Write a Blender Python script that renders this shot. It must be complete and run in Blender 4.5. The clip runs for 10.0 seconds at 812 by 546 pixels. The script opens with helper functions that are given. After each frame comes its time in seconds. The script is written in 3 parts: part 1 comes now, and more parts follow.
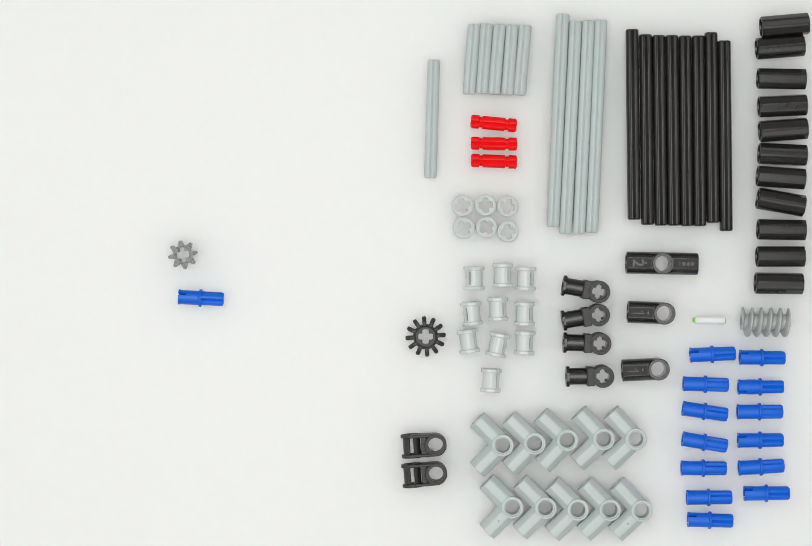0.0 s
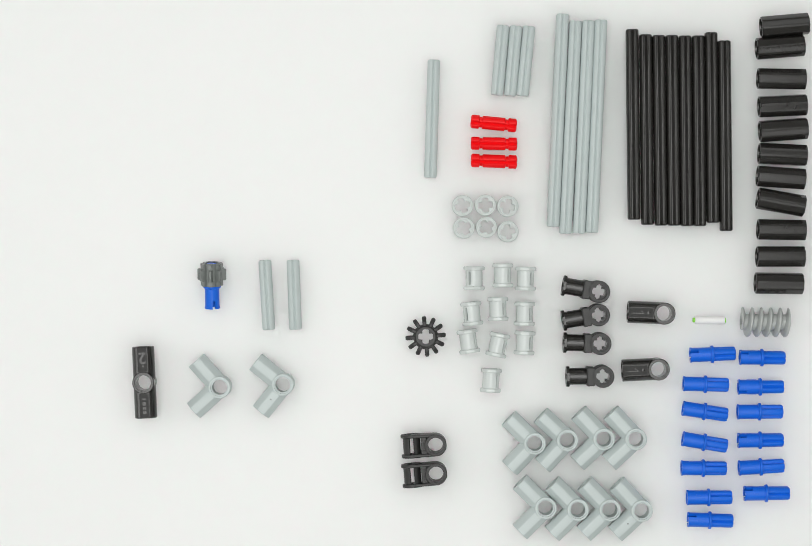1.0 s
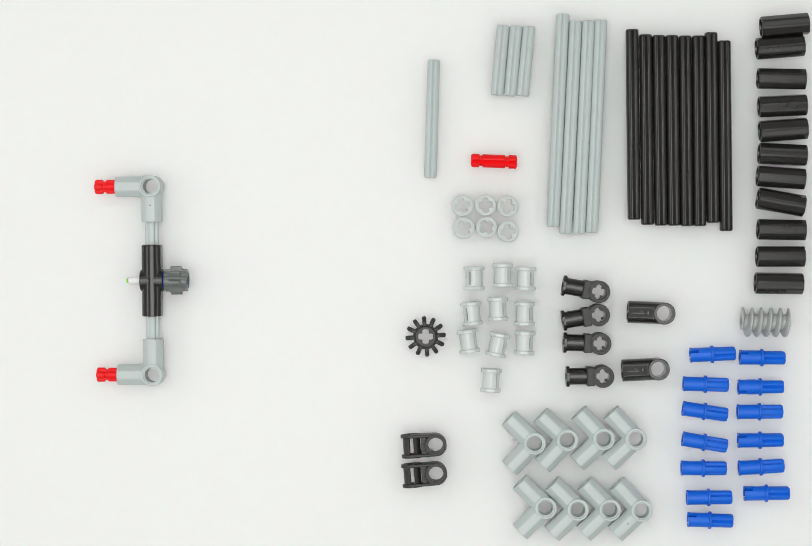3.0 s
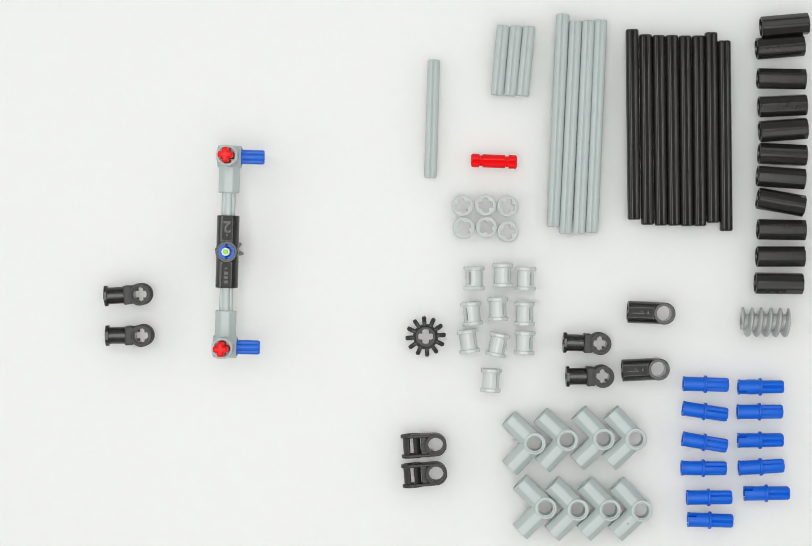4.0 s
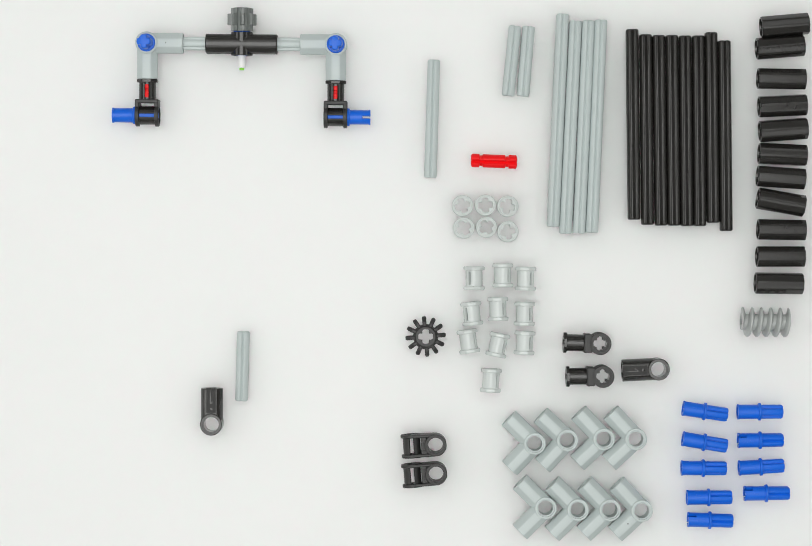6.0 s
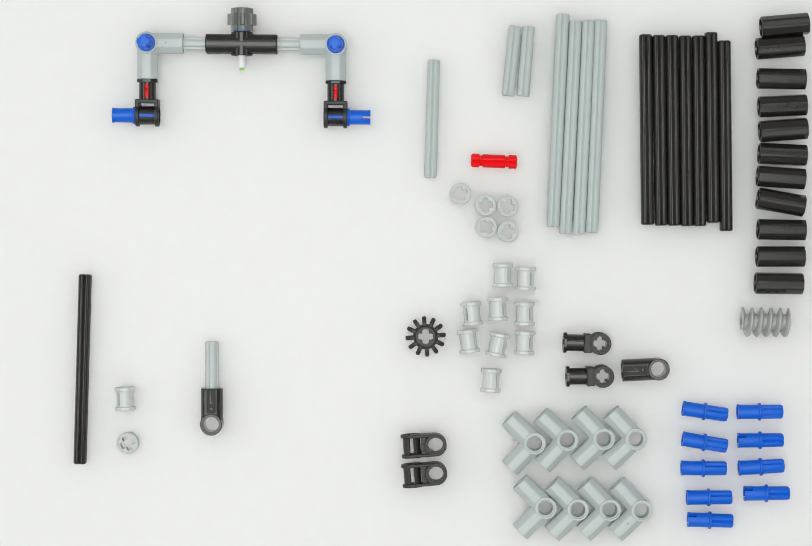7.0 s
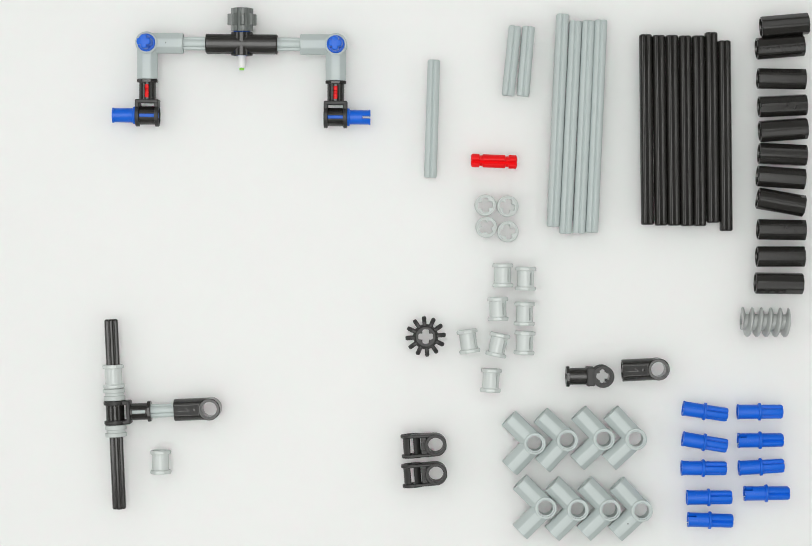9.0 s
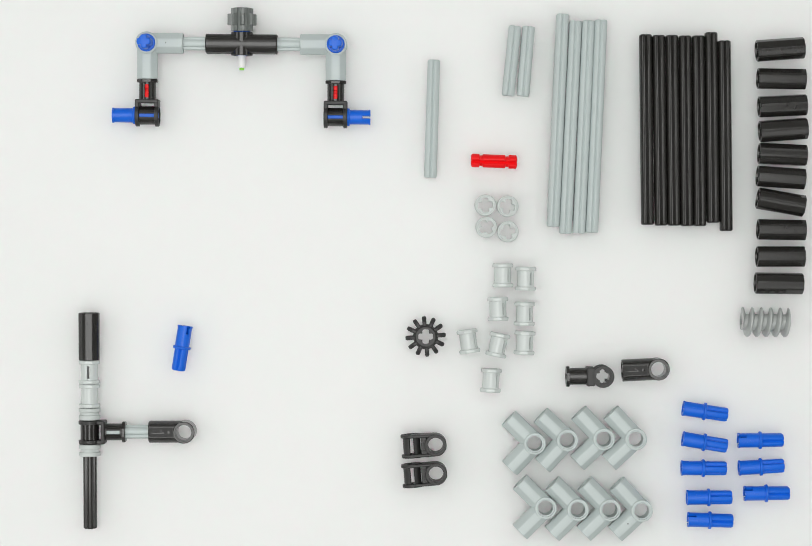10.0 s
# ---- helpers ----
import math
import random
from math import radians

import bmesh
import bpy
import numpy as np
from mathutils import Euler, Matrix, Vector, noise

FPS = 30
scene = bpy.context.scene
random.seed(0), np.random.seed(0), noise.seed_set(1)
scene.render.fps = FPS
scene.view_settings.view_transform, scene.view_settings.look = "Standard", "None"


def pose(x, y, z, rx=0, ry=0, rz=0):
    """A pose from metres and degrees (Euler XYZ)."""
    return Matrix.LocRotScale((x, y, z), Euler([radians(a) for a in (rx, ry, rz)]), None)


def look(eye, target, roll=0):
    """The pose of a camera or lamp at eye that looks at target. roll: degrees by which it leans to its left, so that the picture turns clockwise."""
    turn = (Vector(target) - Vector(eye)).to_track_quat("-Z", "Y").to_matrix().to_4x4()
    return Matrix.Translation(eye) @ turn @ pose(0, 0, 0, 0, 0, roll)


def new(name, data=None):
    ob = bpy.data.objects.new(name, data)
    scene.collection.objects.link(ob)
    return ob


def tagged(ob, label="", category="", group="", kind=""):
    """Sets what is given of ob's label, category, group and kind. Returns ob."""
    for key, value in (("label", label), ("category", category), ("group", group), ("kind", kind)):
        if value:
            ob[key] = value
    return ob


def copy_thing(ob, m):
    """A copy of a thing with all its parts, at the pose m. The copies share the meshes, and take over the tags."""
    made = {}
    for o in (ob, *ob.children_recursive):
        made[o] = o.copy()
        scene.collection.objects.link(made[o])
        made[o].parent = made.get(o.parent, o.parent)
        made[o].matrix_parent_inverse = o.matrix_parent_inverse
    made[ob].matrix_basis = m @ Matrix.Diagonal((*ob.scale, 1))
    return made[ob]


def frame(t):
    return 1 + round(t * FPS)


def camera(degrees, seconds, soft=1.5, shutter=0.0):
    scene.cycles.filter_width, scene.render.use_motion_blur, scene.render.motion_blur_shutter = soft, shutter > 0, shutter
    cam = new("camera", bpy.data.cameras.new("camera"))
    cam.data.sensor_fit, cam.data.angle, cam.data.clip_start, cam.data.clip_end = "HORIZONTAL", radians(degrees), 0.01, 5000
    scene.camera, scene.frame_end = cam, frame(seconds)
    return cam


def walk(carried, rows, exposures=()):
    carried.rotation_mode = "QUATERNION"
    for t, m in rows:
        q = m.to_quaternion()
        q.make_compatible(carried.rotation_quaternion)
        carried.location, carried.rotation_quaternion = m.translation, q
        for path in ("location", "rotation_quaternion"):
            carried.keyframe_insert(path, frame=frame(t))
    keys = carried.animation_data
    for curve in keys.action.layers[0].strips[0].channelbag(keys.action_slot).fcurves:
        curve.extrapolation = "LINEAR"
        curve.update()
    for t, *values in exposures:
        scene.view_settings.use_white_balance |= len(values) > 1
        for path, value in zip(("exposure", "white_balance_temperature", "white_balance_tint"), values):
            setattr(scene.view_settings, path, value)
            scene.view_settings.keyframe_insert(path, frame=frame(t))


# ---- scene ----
# Camera: fixed on a stand, looking down on a white table.
MM = 0.001
cam = camera(22.2, 10.0, soft=0.85)
EYE = pose(0.0, 0.0117, 0.700, -0.96, 0.0, 0.0)
EXPOSURE = -1.085
walk(cam, [(0.0, EYE), (10.0, EYE)], [(0.0, EXPOSURE), (4.6, EXPOSURE + 0.02), (4.7, EXPOSURE - 0.05), (5.6, EXPOSURE - 0.05), (5.7, EXPOSURE - 0.02), (10.0, EXPOSURE - 0.02)])

# Light: an unseen pale studio; long softboxes west and east, a diffused ceiling panel.
world = bpy.data.worlds.new("studio")
world.use_nodes = True
world.node_tree.nodes["Background"].inputs[0].default_value = (1.0, 1.0, 0.99, 1)
world.node_tree.nodes["Background"].inputs[1].default_value = 0.1
scene.world = world


def softbox(name, eye, target, sx, sy, watts, colour):
    lamp = bpy.data.lights.new(name, "AREA")
    lamp.shape, lamp.size, lamp.size_y, lamp.energy, lamp.color = "RECTANGLE", sx, sy, watts, colour
    ob = new(name, lamp)
    ob.matrix_basis = look(eye, target)
    return ob


LAMP = (0.995, 1.0, 0.985)
softbox("softbox_west", (-1.10, 0.05, 0.88), (0, 0, 0), 1.3, 0.34, 7.8, LAMP)
softbox("softbox_east", (1.10, 0.05, 0.88), (0, 0, 0), 1.3, 0.34, 4.8, LAMP)
# Two lamps added north and south as fill, to raise the base light.
softbox("added_fill_north", (0.0, 0.80, 1.22), (0, 0, 0), 1.3, 0.36, 3.6, LAMP)
softbox("added_fill_south", (0.0, -0.75, 1.22), (0, 0, 0), 1.3, 0.36, 4.6, LAMP)
softbox("ceiling_panel", (-0.10, 0.0, 1.5), (-0.10, 0.001, 0), 0.9, 1.1, 25.0, LAMP)


# Materials
def plastic(name, colour, rough, vary=0.025, bump=0.005, coat=0.0, scatter=0.0, dust=0.0, spec=0.5):
    m = bpy.data.materials.new(name)
    m.use_nodes = True
    nt = m.node_tree
    b = nt.nodes["Principled BSDF"]
    b.inputs["IOR"].default_value = 1.53
    b.inputs["Specular IOR Level"].default_value = spec
    b.inputs["Coat Weight"].default_value = coat
    if scatter:
        b.inputs["Subsurface Weight"].default_value = 1.0
        b.inputs["Subsurface Radius"].default_value = (1.05, 0.96, 1.0)
        b.inputs["Subsurface Scale"].default_value = scatter
    co = nt.nodes.new("ShaderNodeTexCoord")
    info = nt.nodes.new("ShaderNodeObjectInfo")
    big = nt.nodes.new("ShaderNodeTexNoise")
    big.inputs["Scale"].default_value, big.inputs["Detail"].default_value = 160.0, 3.0
    fine = nt.nodes.new("ShaderNodeTexNoise")
    fine.inputs["Scale"].default_value, fine.inputs["Detail"].default_value = 900.0, 3.0
    for n in (big, fine):
        nt.links.new(co.outputs["Object"], n.inputs["Vector"])
    add = nt.nodes.new("ShaderNodeMath")
    add.operation = "ADD"
    nt.links.new(big.outputs["Fac"], add.inputs[0])
    nt.links.new(info.outputs["Random"], add.inputs[1])
    ramp = nt.nodes.new("ShaderNodeMapRange")
    ramp.inputs["From Min"].default_value, ramp.inputs["From Max"].default_value = 0.3, 1.7
    ramp.inputs["To Min"].default_value, ramp.inputs["To Max"].default_value = 1.0 - vary, 1.0 + vary
    nt.links.new(add.outputs[0], ramp.inputs["Value"])
    mul = nt.nodes.new("ShaderNodeMix")
    mul.data_type, mul.blend_type = "RGBA", "MULTIPLY"
    mul.inputs["Factor"].default_value = 1.0
    mul.inputs["A"].default_value = (*colour, 1)
    nt.links.new(ramp.outputs["Result"], mul.inputs["B"])
    last = mul.outputs["Result"]
    if dust:
        specks = nt.nodes.new("ShaderNodeTexNoise")
        specks.inputs["Scale"].default_value, specks.inputs["Detail"].default_value = 1300.0, 1.0
        place = nt.nodes.new("ShaderNodeMapping")
        shift = nt.nodes.new("ShaderNodeVectorMath")
        shift.operation = "SCALE"
        shift.inputs[0].default_value = (0.7, 0.4, 0.9)
        nt.links.new(info.outputs["Random"], shift.inputs["Scale"])
        nt.links.new(co.outputs["Object"], place.inputs["Vector"])
        nt.links.new(shift.outputs[0], place.inputs["Location"])
        nt.links.new(place.outputs["Vector"], specks.inputs["Vector"])
        pick = nt.nodes.new("ShaderNodeMapRange")
        pick.inputs["From Min"].default_value, pick.inputs["From Max"].default_value = 0.80, 0.86
        nt.links.new(specks.outputs["Fac"], pick.inputs["Value"])
        lay = nt.nodes.new("ShaderNodeMix")
        lay.data_type = "RGBA"
        lay.inputs["B"].default_value = (dust * 5, dust * 5, dust * 4.8, 1)
        nt.links.new(pick.outputs["Result"], lay.inputs["Factor"])
        nt.links.new(last, lay.inputs["A"])
        last = lay.outputs["Result"]
    nt.links.new(last, b.inputs["Base Color"])
    rr = nt.nodes.new("ShaderNodeMapRange")
    rr.inputs["To Min"].default_value, rr.inputs["To Max"].default_value = rough - 0.015, rough + 0.015
    nt.links.new(big.outputs["Fac"], rr.inputs["Value"])
    nt.links.new(rr.outputs["Result"], b.inputs["Roughness"])
    bp = nt.nodes.new("ShaderNodeBump")
    bp.inputs["Strength"].default_value, bp.inputs["Distance"].default_value = bump * 3, 0.00001
    nt.links.new(fine.outputs["Fac"], bp.inputs["Height"])
    nt.links.new(bp.outputs["Normal"], b.inputs["Normal"])
    return m


GREY = plastic("light_grey_plastic", (0.505, 0.565, 0.558), 0.38)
PALE = plastic("pale_grey_plastic", (0.61, 0.65, 0.635), 0.24)
BLACK = plastic("black_plastic", (0.018, 0.017, 0.0155), 0.18, vary=0.15, dust=0.03)
IRON = plastic("dark_grey_plastic", (0.165, 0.18, 0.172), 0.28)
MID = plastic("mid_grey_plastic", (0.42, 0.44, 0.43), 0.36)
PANEL = plastic("matte_black_plastic", (0.020, 0.0195, 0.0185), 0.42, vary=0.1, spec=0.25)
SATIN = plastic("satin_black_plastic", (0.021, 0.0205, 0.0195), 0.46, vary=0.12)
BLUE = plastic("blue_plastic", (0.0045, 0.13, 0.70), 0.34, spec=0.33)
RED = plastic("red_plastic", (0.90, 0.004, 0.007), 0.4, spec=0.25)
HAZE = plastic("frosted_grey_plastic", (0.55, 0.59, 0.575), 0.5)
WHITE = plastic("white_plastic", (0.84, 0.84, 0.83), 0.4)
GREEN = plastic("green_plastic", (0.25, 0.72, 0.06), 0.4)
TABLE = plastic("translucent_white_acrylic", (0.847, 0.850, 0.843), 0.42, vary=0.012, bump=0.03, scatter=0.03)
# Greyed below white to hold down the light bounced off the unseen walls.
PAINT = plastic("bounce_wall_paint", (0.55, 0.55, 0.54), 0.8, vary=0.03)


# Mesh helpers; all lengths in millimetres
def turn(axis, u, v, w):
    return {"x": (w, u, v), "y": (v, w, u), "z": (u, v, w)}[axis]


def cross(r, w=1.1):
    """Radius of a cross-shaped hole at an angle."""
    def f(a):
        a = abs((a + math.pi / 4) % (math.pi / 2) - math.pi / 4)
        return min(r, w / max(math.sin(a), 1e-6))
    return f


def ribbed(r, w=1.1):
    """Radius of an axle's cross profile with softened rib edges."""
    k, edge = 0.045, math.asin(w / r)

    def g(a):
        d = abs((a + math.pi / 4) % (math.pi / 2) - math.pi / 4)
        tip = r * (1.0 - 0.03 * (d / edge) ** 2)
        return -k * math.log(math.exp(-tip / k) + math.exp(-min(w / max(math.sin(d), 1e-6), 2 * r) / k))
    return g


def facets(apothem, limit, count=8, turned=0.0):
    """Radius of a prism with flat sides and softened corners."""
    step = 2 * math.pi / count

    def f(a):
        d = (a - turned + step / 2) % step - step / 2
        return min(limit, apothem / math.cos(d))
    return f


def rings(bm, stations, axis="z", n=48, wrap=False, at=(0, 0, 0)):
    """Loops at stations (place along the axis, radius), joined into a skin; wrap closes it into a tube."""
    loops = []
    for w, f in stations:
        row = []
        for i in range(n):
            a = 2 * math.pi * i / n
            r = f(a) if callable(f) else f
            p = turn(axis, r * math.cos(a), r * math.sin(a), w(r * math.cos(a)) if callable(w) else w)
            row.append(bm.verts.new((p[0] + at[0], p[1] + at[1], p[2] + at[2])))
        loops.append(row)
    pairs = list(zip(loops, loops[1:] + loops[:1])) if wrap else list(zip(loops, loops[1:]))
    for p, q in pairs:
        for i in range(n):
            j = (i + 1) % n
            bm.faces.new((p[i], p[j], q[j], q[i]))
    if not wrap:
        for row, (w, f) in ((loops[0], stations[0]), (loops[-1], stations[-1])):
            p = turn(axis, 0, 0, w)
            mid = bm.verts.new((p[0] + at[0], p[1] + at[1], p[2] + at[2]))
            for i in range(n):
                bm.faces.new((row[i], row[(i + 1) % n], mid))
    return bm


def arc(bm, r0, r1, a0, a1, w0, w1, axis="z", n=14, at=(0, 0, 0)):
    """A curved wall: part of a tube between two angles (degrees)."""
    rows = []
    for i in range(n + 1):
        a = radians(a0 + (a1 - a0) * i / n)
        row = []
        for r, w in ((r0, w0), (r1, w0), (r1, w1), (r0, w1)):
            p = turn(axis, r * math.cos(a), r * math.sin(a), w)
            row.append(bm.verts.new((p[0] + at[0], p[1] + at[1], p[2] + at[2])))
        rows.append(row)
    for p, q in zip(rows, rows[1:]):
        for i in range(4):
            j = (i + 1) % 4
            bm.faces.new((p[i], p[j], q[j], q[i]))
    bm.faces.new(rows[0])
    bm.faces.new(rows[-1])
    return bm


def block(bm, x0, x1, y0, y1, z0, z1, c=0.25):
    """A box with bevelled edges."""
    made = bmesh.ops.create_cube(bm, size=1.0, matrix=Matrix.Translation(((x0 + x1) / 2, (y0 + y1) / 2, (z0 + z1) / 2)) @ Matrix.Diagonal((x1 - x0, y1 - y0, z1 - z0, 1)))
    edges = list({e for v in made["verts"] for e in v.link_edges})
    if c:
        bmesh.ops.bevel(bm, geom=edges, offset=c, segments=2, affect="EDGES", profile=0.5)
    return bm


def part(name, bm, material, parent, label="", sharp=18):
    """Links a bmesh as one mesh object under a thing or a part."""
    bmesh.ops.recalc_face_normals(bm, faces=bm.faces)
    me = bpy.data.meshes.new(name)
    bmesh.ops.scale(bm, vec=(MM, MM, MM), verts=bm.verts)
    bm.to_mesh(me)
    bm.free()
    me.materials.append(material)
    me.shade_smooth()
    me.set_sharp_from_angle(angle=radians(sharp))
    ob = new(name, me)
    ob.parent = parent
    if label:
        tagged(ob, label)
    return ob


def B():
    return bmesh.new()


def thing(name, label, category, group=""):
    return tagged(new(name), label, category, group)


def at(x, y, z, rx=0, ry=0, rz=0):
    """A pose from millimetres and degrees."""
    return pose(x * MM, y * MM, z * MM, rx, ry, rz)


def glyph(text, size, x, y, z, rz, parent, material):
    """Raised writing on the upper face of a part."""
    curve = bpy.data.curves.new("numeral", "FONT")
    curve.body, curve.size, curve.align_x, curve.align_y, curve.extrude = text, size, "CENTER", "CENTER", 0.26
    curve.offset = 0.1
    tmp = bpy.data.objects.new("numeral", curve)
    scene.collection.objects.link(tmp)
    bpy.context.view_layer.update()
    me = bpy.data.meshes.new_from_object(tmp)
    bpy.data.objects.remove(tmp)
    me.transform(Matrix.Diagonal((MM, MM, MM, 1)) @ Matrix.LocRotScale((x, y, z), Euler((0, 0, radians(rz))), None))
    me.materials.clear()
    me.materials.append(material)
    ob = new("numeral", me)
    ob.parent = parent
    return ob


# Pieces of the construction set
def axle_rod(length, material, label, group=""):
    t = thing("axle_rod", label, "axle rod", group)
    h = length / 2
    ends = [(h, ribbed(1.7, 0.6)), (h - 0.1, ribbed(2.0, 0.85)), (h - 0.3, ribbed(2.2, 1.0)), (h - 0.65, ribbed(2.29))]
    part("shaft", rings(B(), [(-w, f) for w, f in ends] + ends[::-1], "x", 96), material, t, sharp=32)
    return t


def notched_axle(label, group=""):
    t = thing("notched_axle_rod", label, "axle rod", group)
    half = [(7.75, ribbed(1.75, 0.6)), (7.62, ribbed(2.1, 0.8)), (7.25, ribbed(2.42, 1.0)), (5.0, ribbed(2.42, 1.0)), (4.8, ribbed(1.85, 0.95)), (3.9, ribbed(1.85, 0.95)), (3.7, ribbed(2.34, 1.0))]
    part("shaft", rings(B(), [(-w, f) for w, f in half] + half[::-1], "x", 96), RED, t, sharp=32)
    return t


def connector_pin(label, group=""):
    t = thing("connector_pin", label, "connector pin", group)
    part("axle_end", rings(B(), [(0.3, ribbed(2.38)), (7.1, ribbed(2.38)), (7.5, ribbed(2.28, 1.06)), (7.75, ribbed(2.1, 0.98)), (7.85, ribbed(1.85, 0.85))], "x", 72), BLUE, t, sharp=32)
    part("collar", rings(B(), [(-0.5, 2.6), (-0.42, 2.86), (-0.25, 2.98), (0.3, 2.98), (0.45, 2.86), (0.5, 2.6)], "x"), BLUE, t, sharp=50)
    part("barrel", rings(B(), [(-0.4, 2.42), (-4.7, 2.42), (-4.7, 1.65), (-0.9, 1.65), (-0.9, 0.02), (-0.4, 0.02)], "x", 32, True), BLUE, t)
    for a in (0, 180):
        bm = arc(B(), 1.65, 2.42, a + 12, a + 168, -4.65, -7.3, "x")
        part("prong", arc(bm, 1.75, 2.58, a + 12, a + 168, -6.9, -7.4, "x"), BLUE, t)
    for a in (45, 225):
        part("friction_ridge", arc(B(), 2.40, 2.52, a - 8, a + 8, -1.4, -4.4, "x", 4), BLUE, t)
    return t


def arm_profile(r, flat):
    """Round sides with a flat panel above and below."""
    def f(a):
        s = abs(math.sin(a))
        return min(r, flat / s) if s > 0.3 else r
    return f


ARM = arm_profile(3.74, 3.15)


def arm(parent, material, angle):
    """A hollow faceted arm from the ring outwards."""
    full, lip = (ARM, arm_profile(3.56, 2.97)) if material is BLACK else (facets(3.42, 3.6), facets(3.24, 3.42))
    def saddle(u):
        return math.sqrt(max(0.0, 3.05 ** 2 - u * u))
    bm = rings(B(), [(saddle, full), (11.75, full), (12.0, lip), (12.0, 2.8), (11.2, 2.7), (11.2, cross(2.55, 1.25)), (3.6, cross(2.55, 1.25)), (3.6, 0.02), (3.05, 0.02), (saddle, 1.5), (saddle, 2.6)], "x", 48, True)
    bmesh.ops.rotate(bm, cent=(0, 0, 0), matrix=Matrix.Rotation(radians(angle), 3, "Z"), verts=bm.verts)
    return part("arm", bm, material, parent)


def eye_ring(parent, material):
    return part("pin_ring", rings(B(), [(-3.95, 3.45), (-3.75, 3.68), (3.75, 3.68), (3.95, 3.45), (3.95, 3.02), (3.15, 3.0), (3.15, 2.5), (-3.15, 2.5), (-3.15, 3.0), (-3.95, 3.02)], "z", 40, True), material, parent)


def dot(parent, material, x, y, z, r=0.42):
    return part("mould_mark", rings(B(), [(z - 0.1, r), (z + 0.05, r), (z + 0.08, r * 0.7)], "z", 14, at=(x, y, 0)), material, parent)


def elbow_connector(label, group="", mark=False):
    t = thing("elbow_connector", label, "elbow connector", group)
    arm(t, GREY, 0)
    arm(t, GREY, 90)
    eye_ring(t, GREY)
    if mark:
        dot(t, IRON, 0, 6.4, 3.38, 0.25)
    return t


def straight_connector():
    t = thing("straight_connector", "black plastic straight connector with a round pin hole and numeral 2", "rod connector")
    left = arm(t, BLACK, 180)
    right = arm(t, BLACK, 0)
    eye_ring(t, BLACK)
    for a in (left, right):
        x0, x1 = (-11.85, -3.75) if a is left else (3.75, 11.85)
        part("panel", block(B(), x0, x1, -1.5, 1.5, 2.9, 3.17, 0.03), PANEL, a)
        for y in (-1.6, 1.6):
            part("raised_rim", block(B(), x0, x1, y - 0.1, y + 0.1, 3.0, 3.32, 0.05), BLACK, a)
    glyph("2", 5.4, -8.4, 0, 3.0, -90, left, BLACK)
    dot(left, BLACK, -5.5, 0, 3.2)
    for x, w in ((5.5, 0.5), (7.1, 1.1), (8.6, 0.9), (10.0, 1.0)):
        part("raised_bar", block(B(), x - w / 2, x + w / 2, -0.6, 0.6, 3.1, 3.19, 0.008), BLACK, right)
    return t


def end_connector(label):
    t = thing("end_connector", label, "rod connector", "end connectors")
    a = arm(t, BLACK, 0)
    eye_ring(t, BLACK)
    part("panel", block(B(), 3.75, 11.85, -1.5, 1.5, 2.9, 3.17, 0.03), PANEL, a)
    for y in (-1.6, 1.6):
        part("raised_rim", block(B(), 3.75, 11.85, y - 0.1, y + 0.1, 3.0, 3.32, 0.05), BLACK, a)
    stroke = block(B(), -2.0, 2.0, -0.2, 0.2, 3.1, 3.23, 0.03)
    flag = block(B(), 0.0, 1.5, -0.18, 0.18, 3.1, 3.225, 0.03)
    bmesh.ops.rotate(flag, cent=(0, 0, 0), matrix=Matrix.Rotation(radians(-38), 3, "Z"), verts=flag.verts)
    bmesh.ops.translate(flag, vec=(-1.95, 0, 0), verts=flag.verts)
    for bm in (stroke, flag):
        bmesh.ops.translate(bm, vec=(8.7, 0.25, 0), verts=bm.verts)
        part("numeral", bm, BLACK, a)
    dot(a, BLACK, 5.2, 0, 3.2, 0.5)
    return t


def crank_connector(label):
    t = thing("crank_connector", label, "crank connector", "crank connectors")
    for s in (-1, 1):
        part("ring_flange", rings(B(), [(s * 2.55, 3.0), (s * 2.7, 3.72), (s * 3.75, 3.72), (s * 3.95, 3.5), (s * 3.95, 2.75), (s * 3.1, 2.7), (s * 3.1, cross(2.52, 1.1)), (s * 2.55, cross(2.52, 1.1))], "z", 48, True), SATIN, t)
    bm = B()
    for a in (102, 282):
        arc(bm, 2.2, 3.1, a, a + 156, -2.6, 2.6, "z", 24)
    part("ring_barrel", bm, BLACK, t)
    bm = block(B(), 2.7, 5.2, -3.1, 3.1, 2.55, 3.95, 0.3)
    bm = block(bm, 2.7, 5.2, -3.1, 3.1, -3.95, -2.55, 0.3)
    part("yoke", block(bm, 4.1, 5.4, -3.2, 3.2, -3.9, 3.9, 0.35), SATIN, t)
    bm = rings(B(), [(5.2, 2.85), (6.0, 2.85), (6.0, 2.45), (5.2, 2.45)], "x", 40, True)
    bm = rings(bm, [(10.4, 2.85), (11.2, 2.85), (11.2, 2.45), (10.4, 2.45)], "x", 40, True)
    for a in (14, 194):
        bm = arc(bm, 2.2, 2.85, a, a + 152, 5.9, 10.5, "x", 20)
    stem = part("stem", bm, BLACK, t)
    part("flange", rings(B(), [(11.0, 2.9), (11.05, 3.4), (11.2, facets(3.45, 3.68)), (12.0, facets(3.45, 3.68)), (12.2, facets(3.3, 3.5)), (12.2, cross(2.52, 1.1)), (11.0, cross(2.52, 1.1))], "x", 48, True), BLACK, stem)
    return t


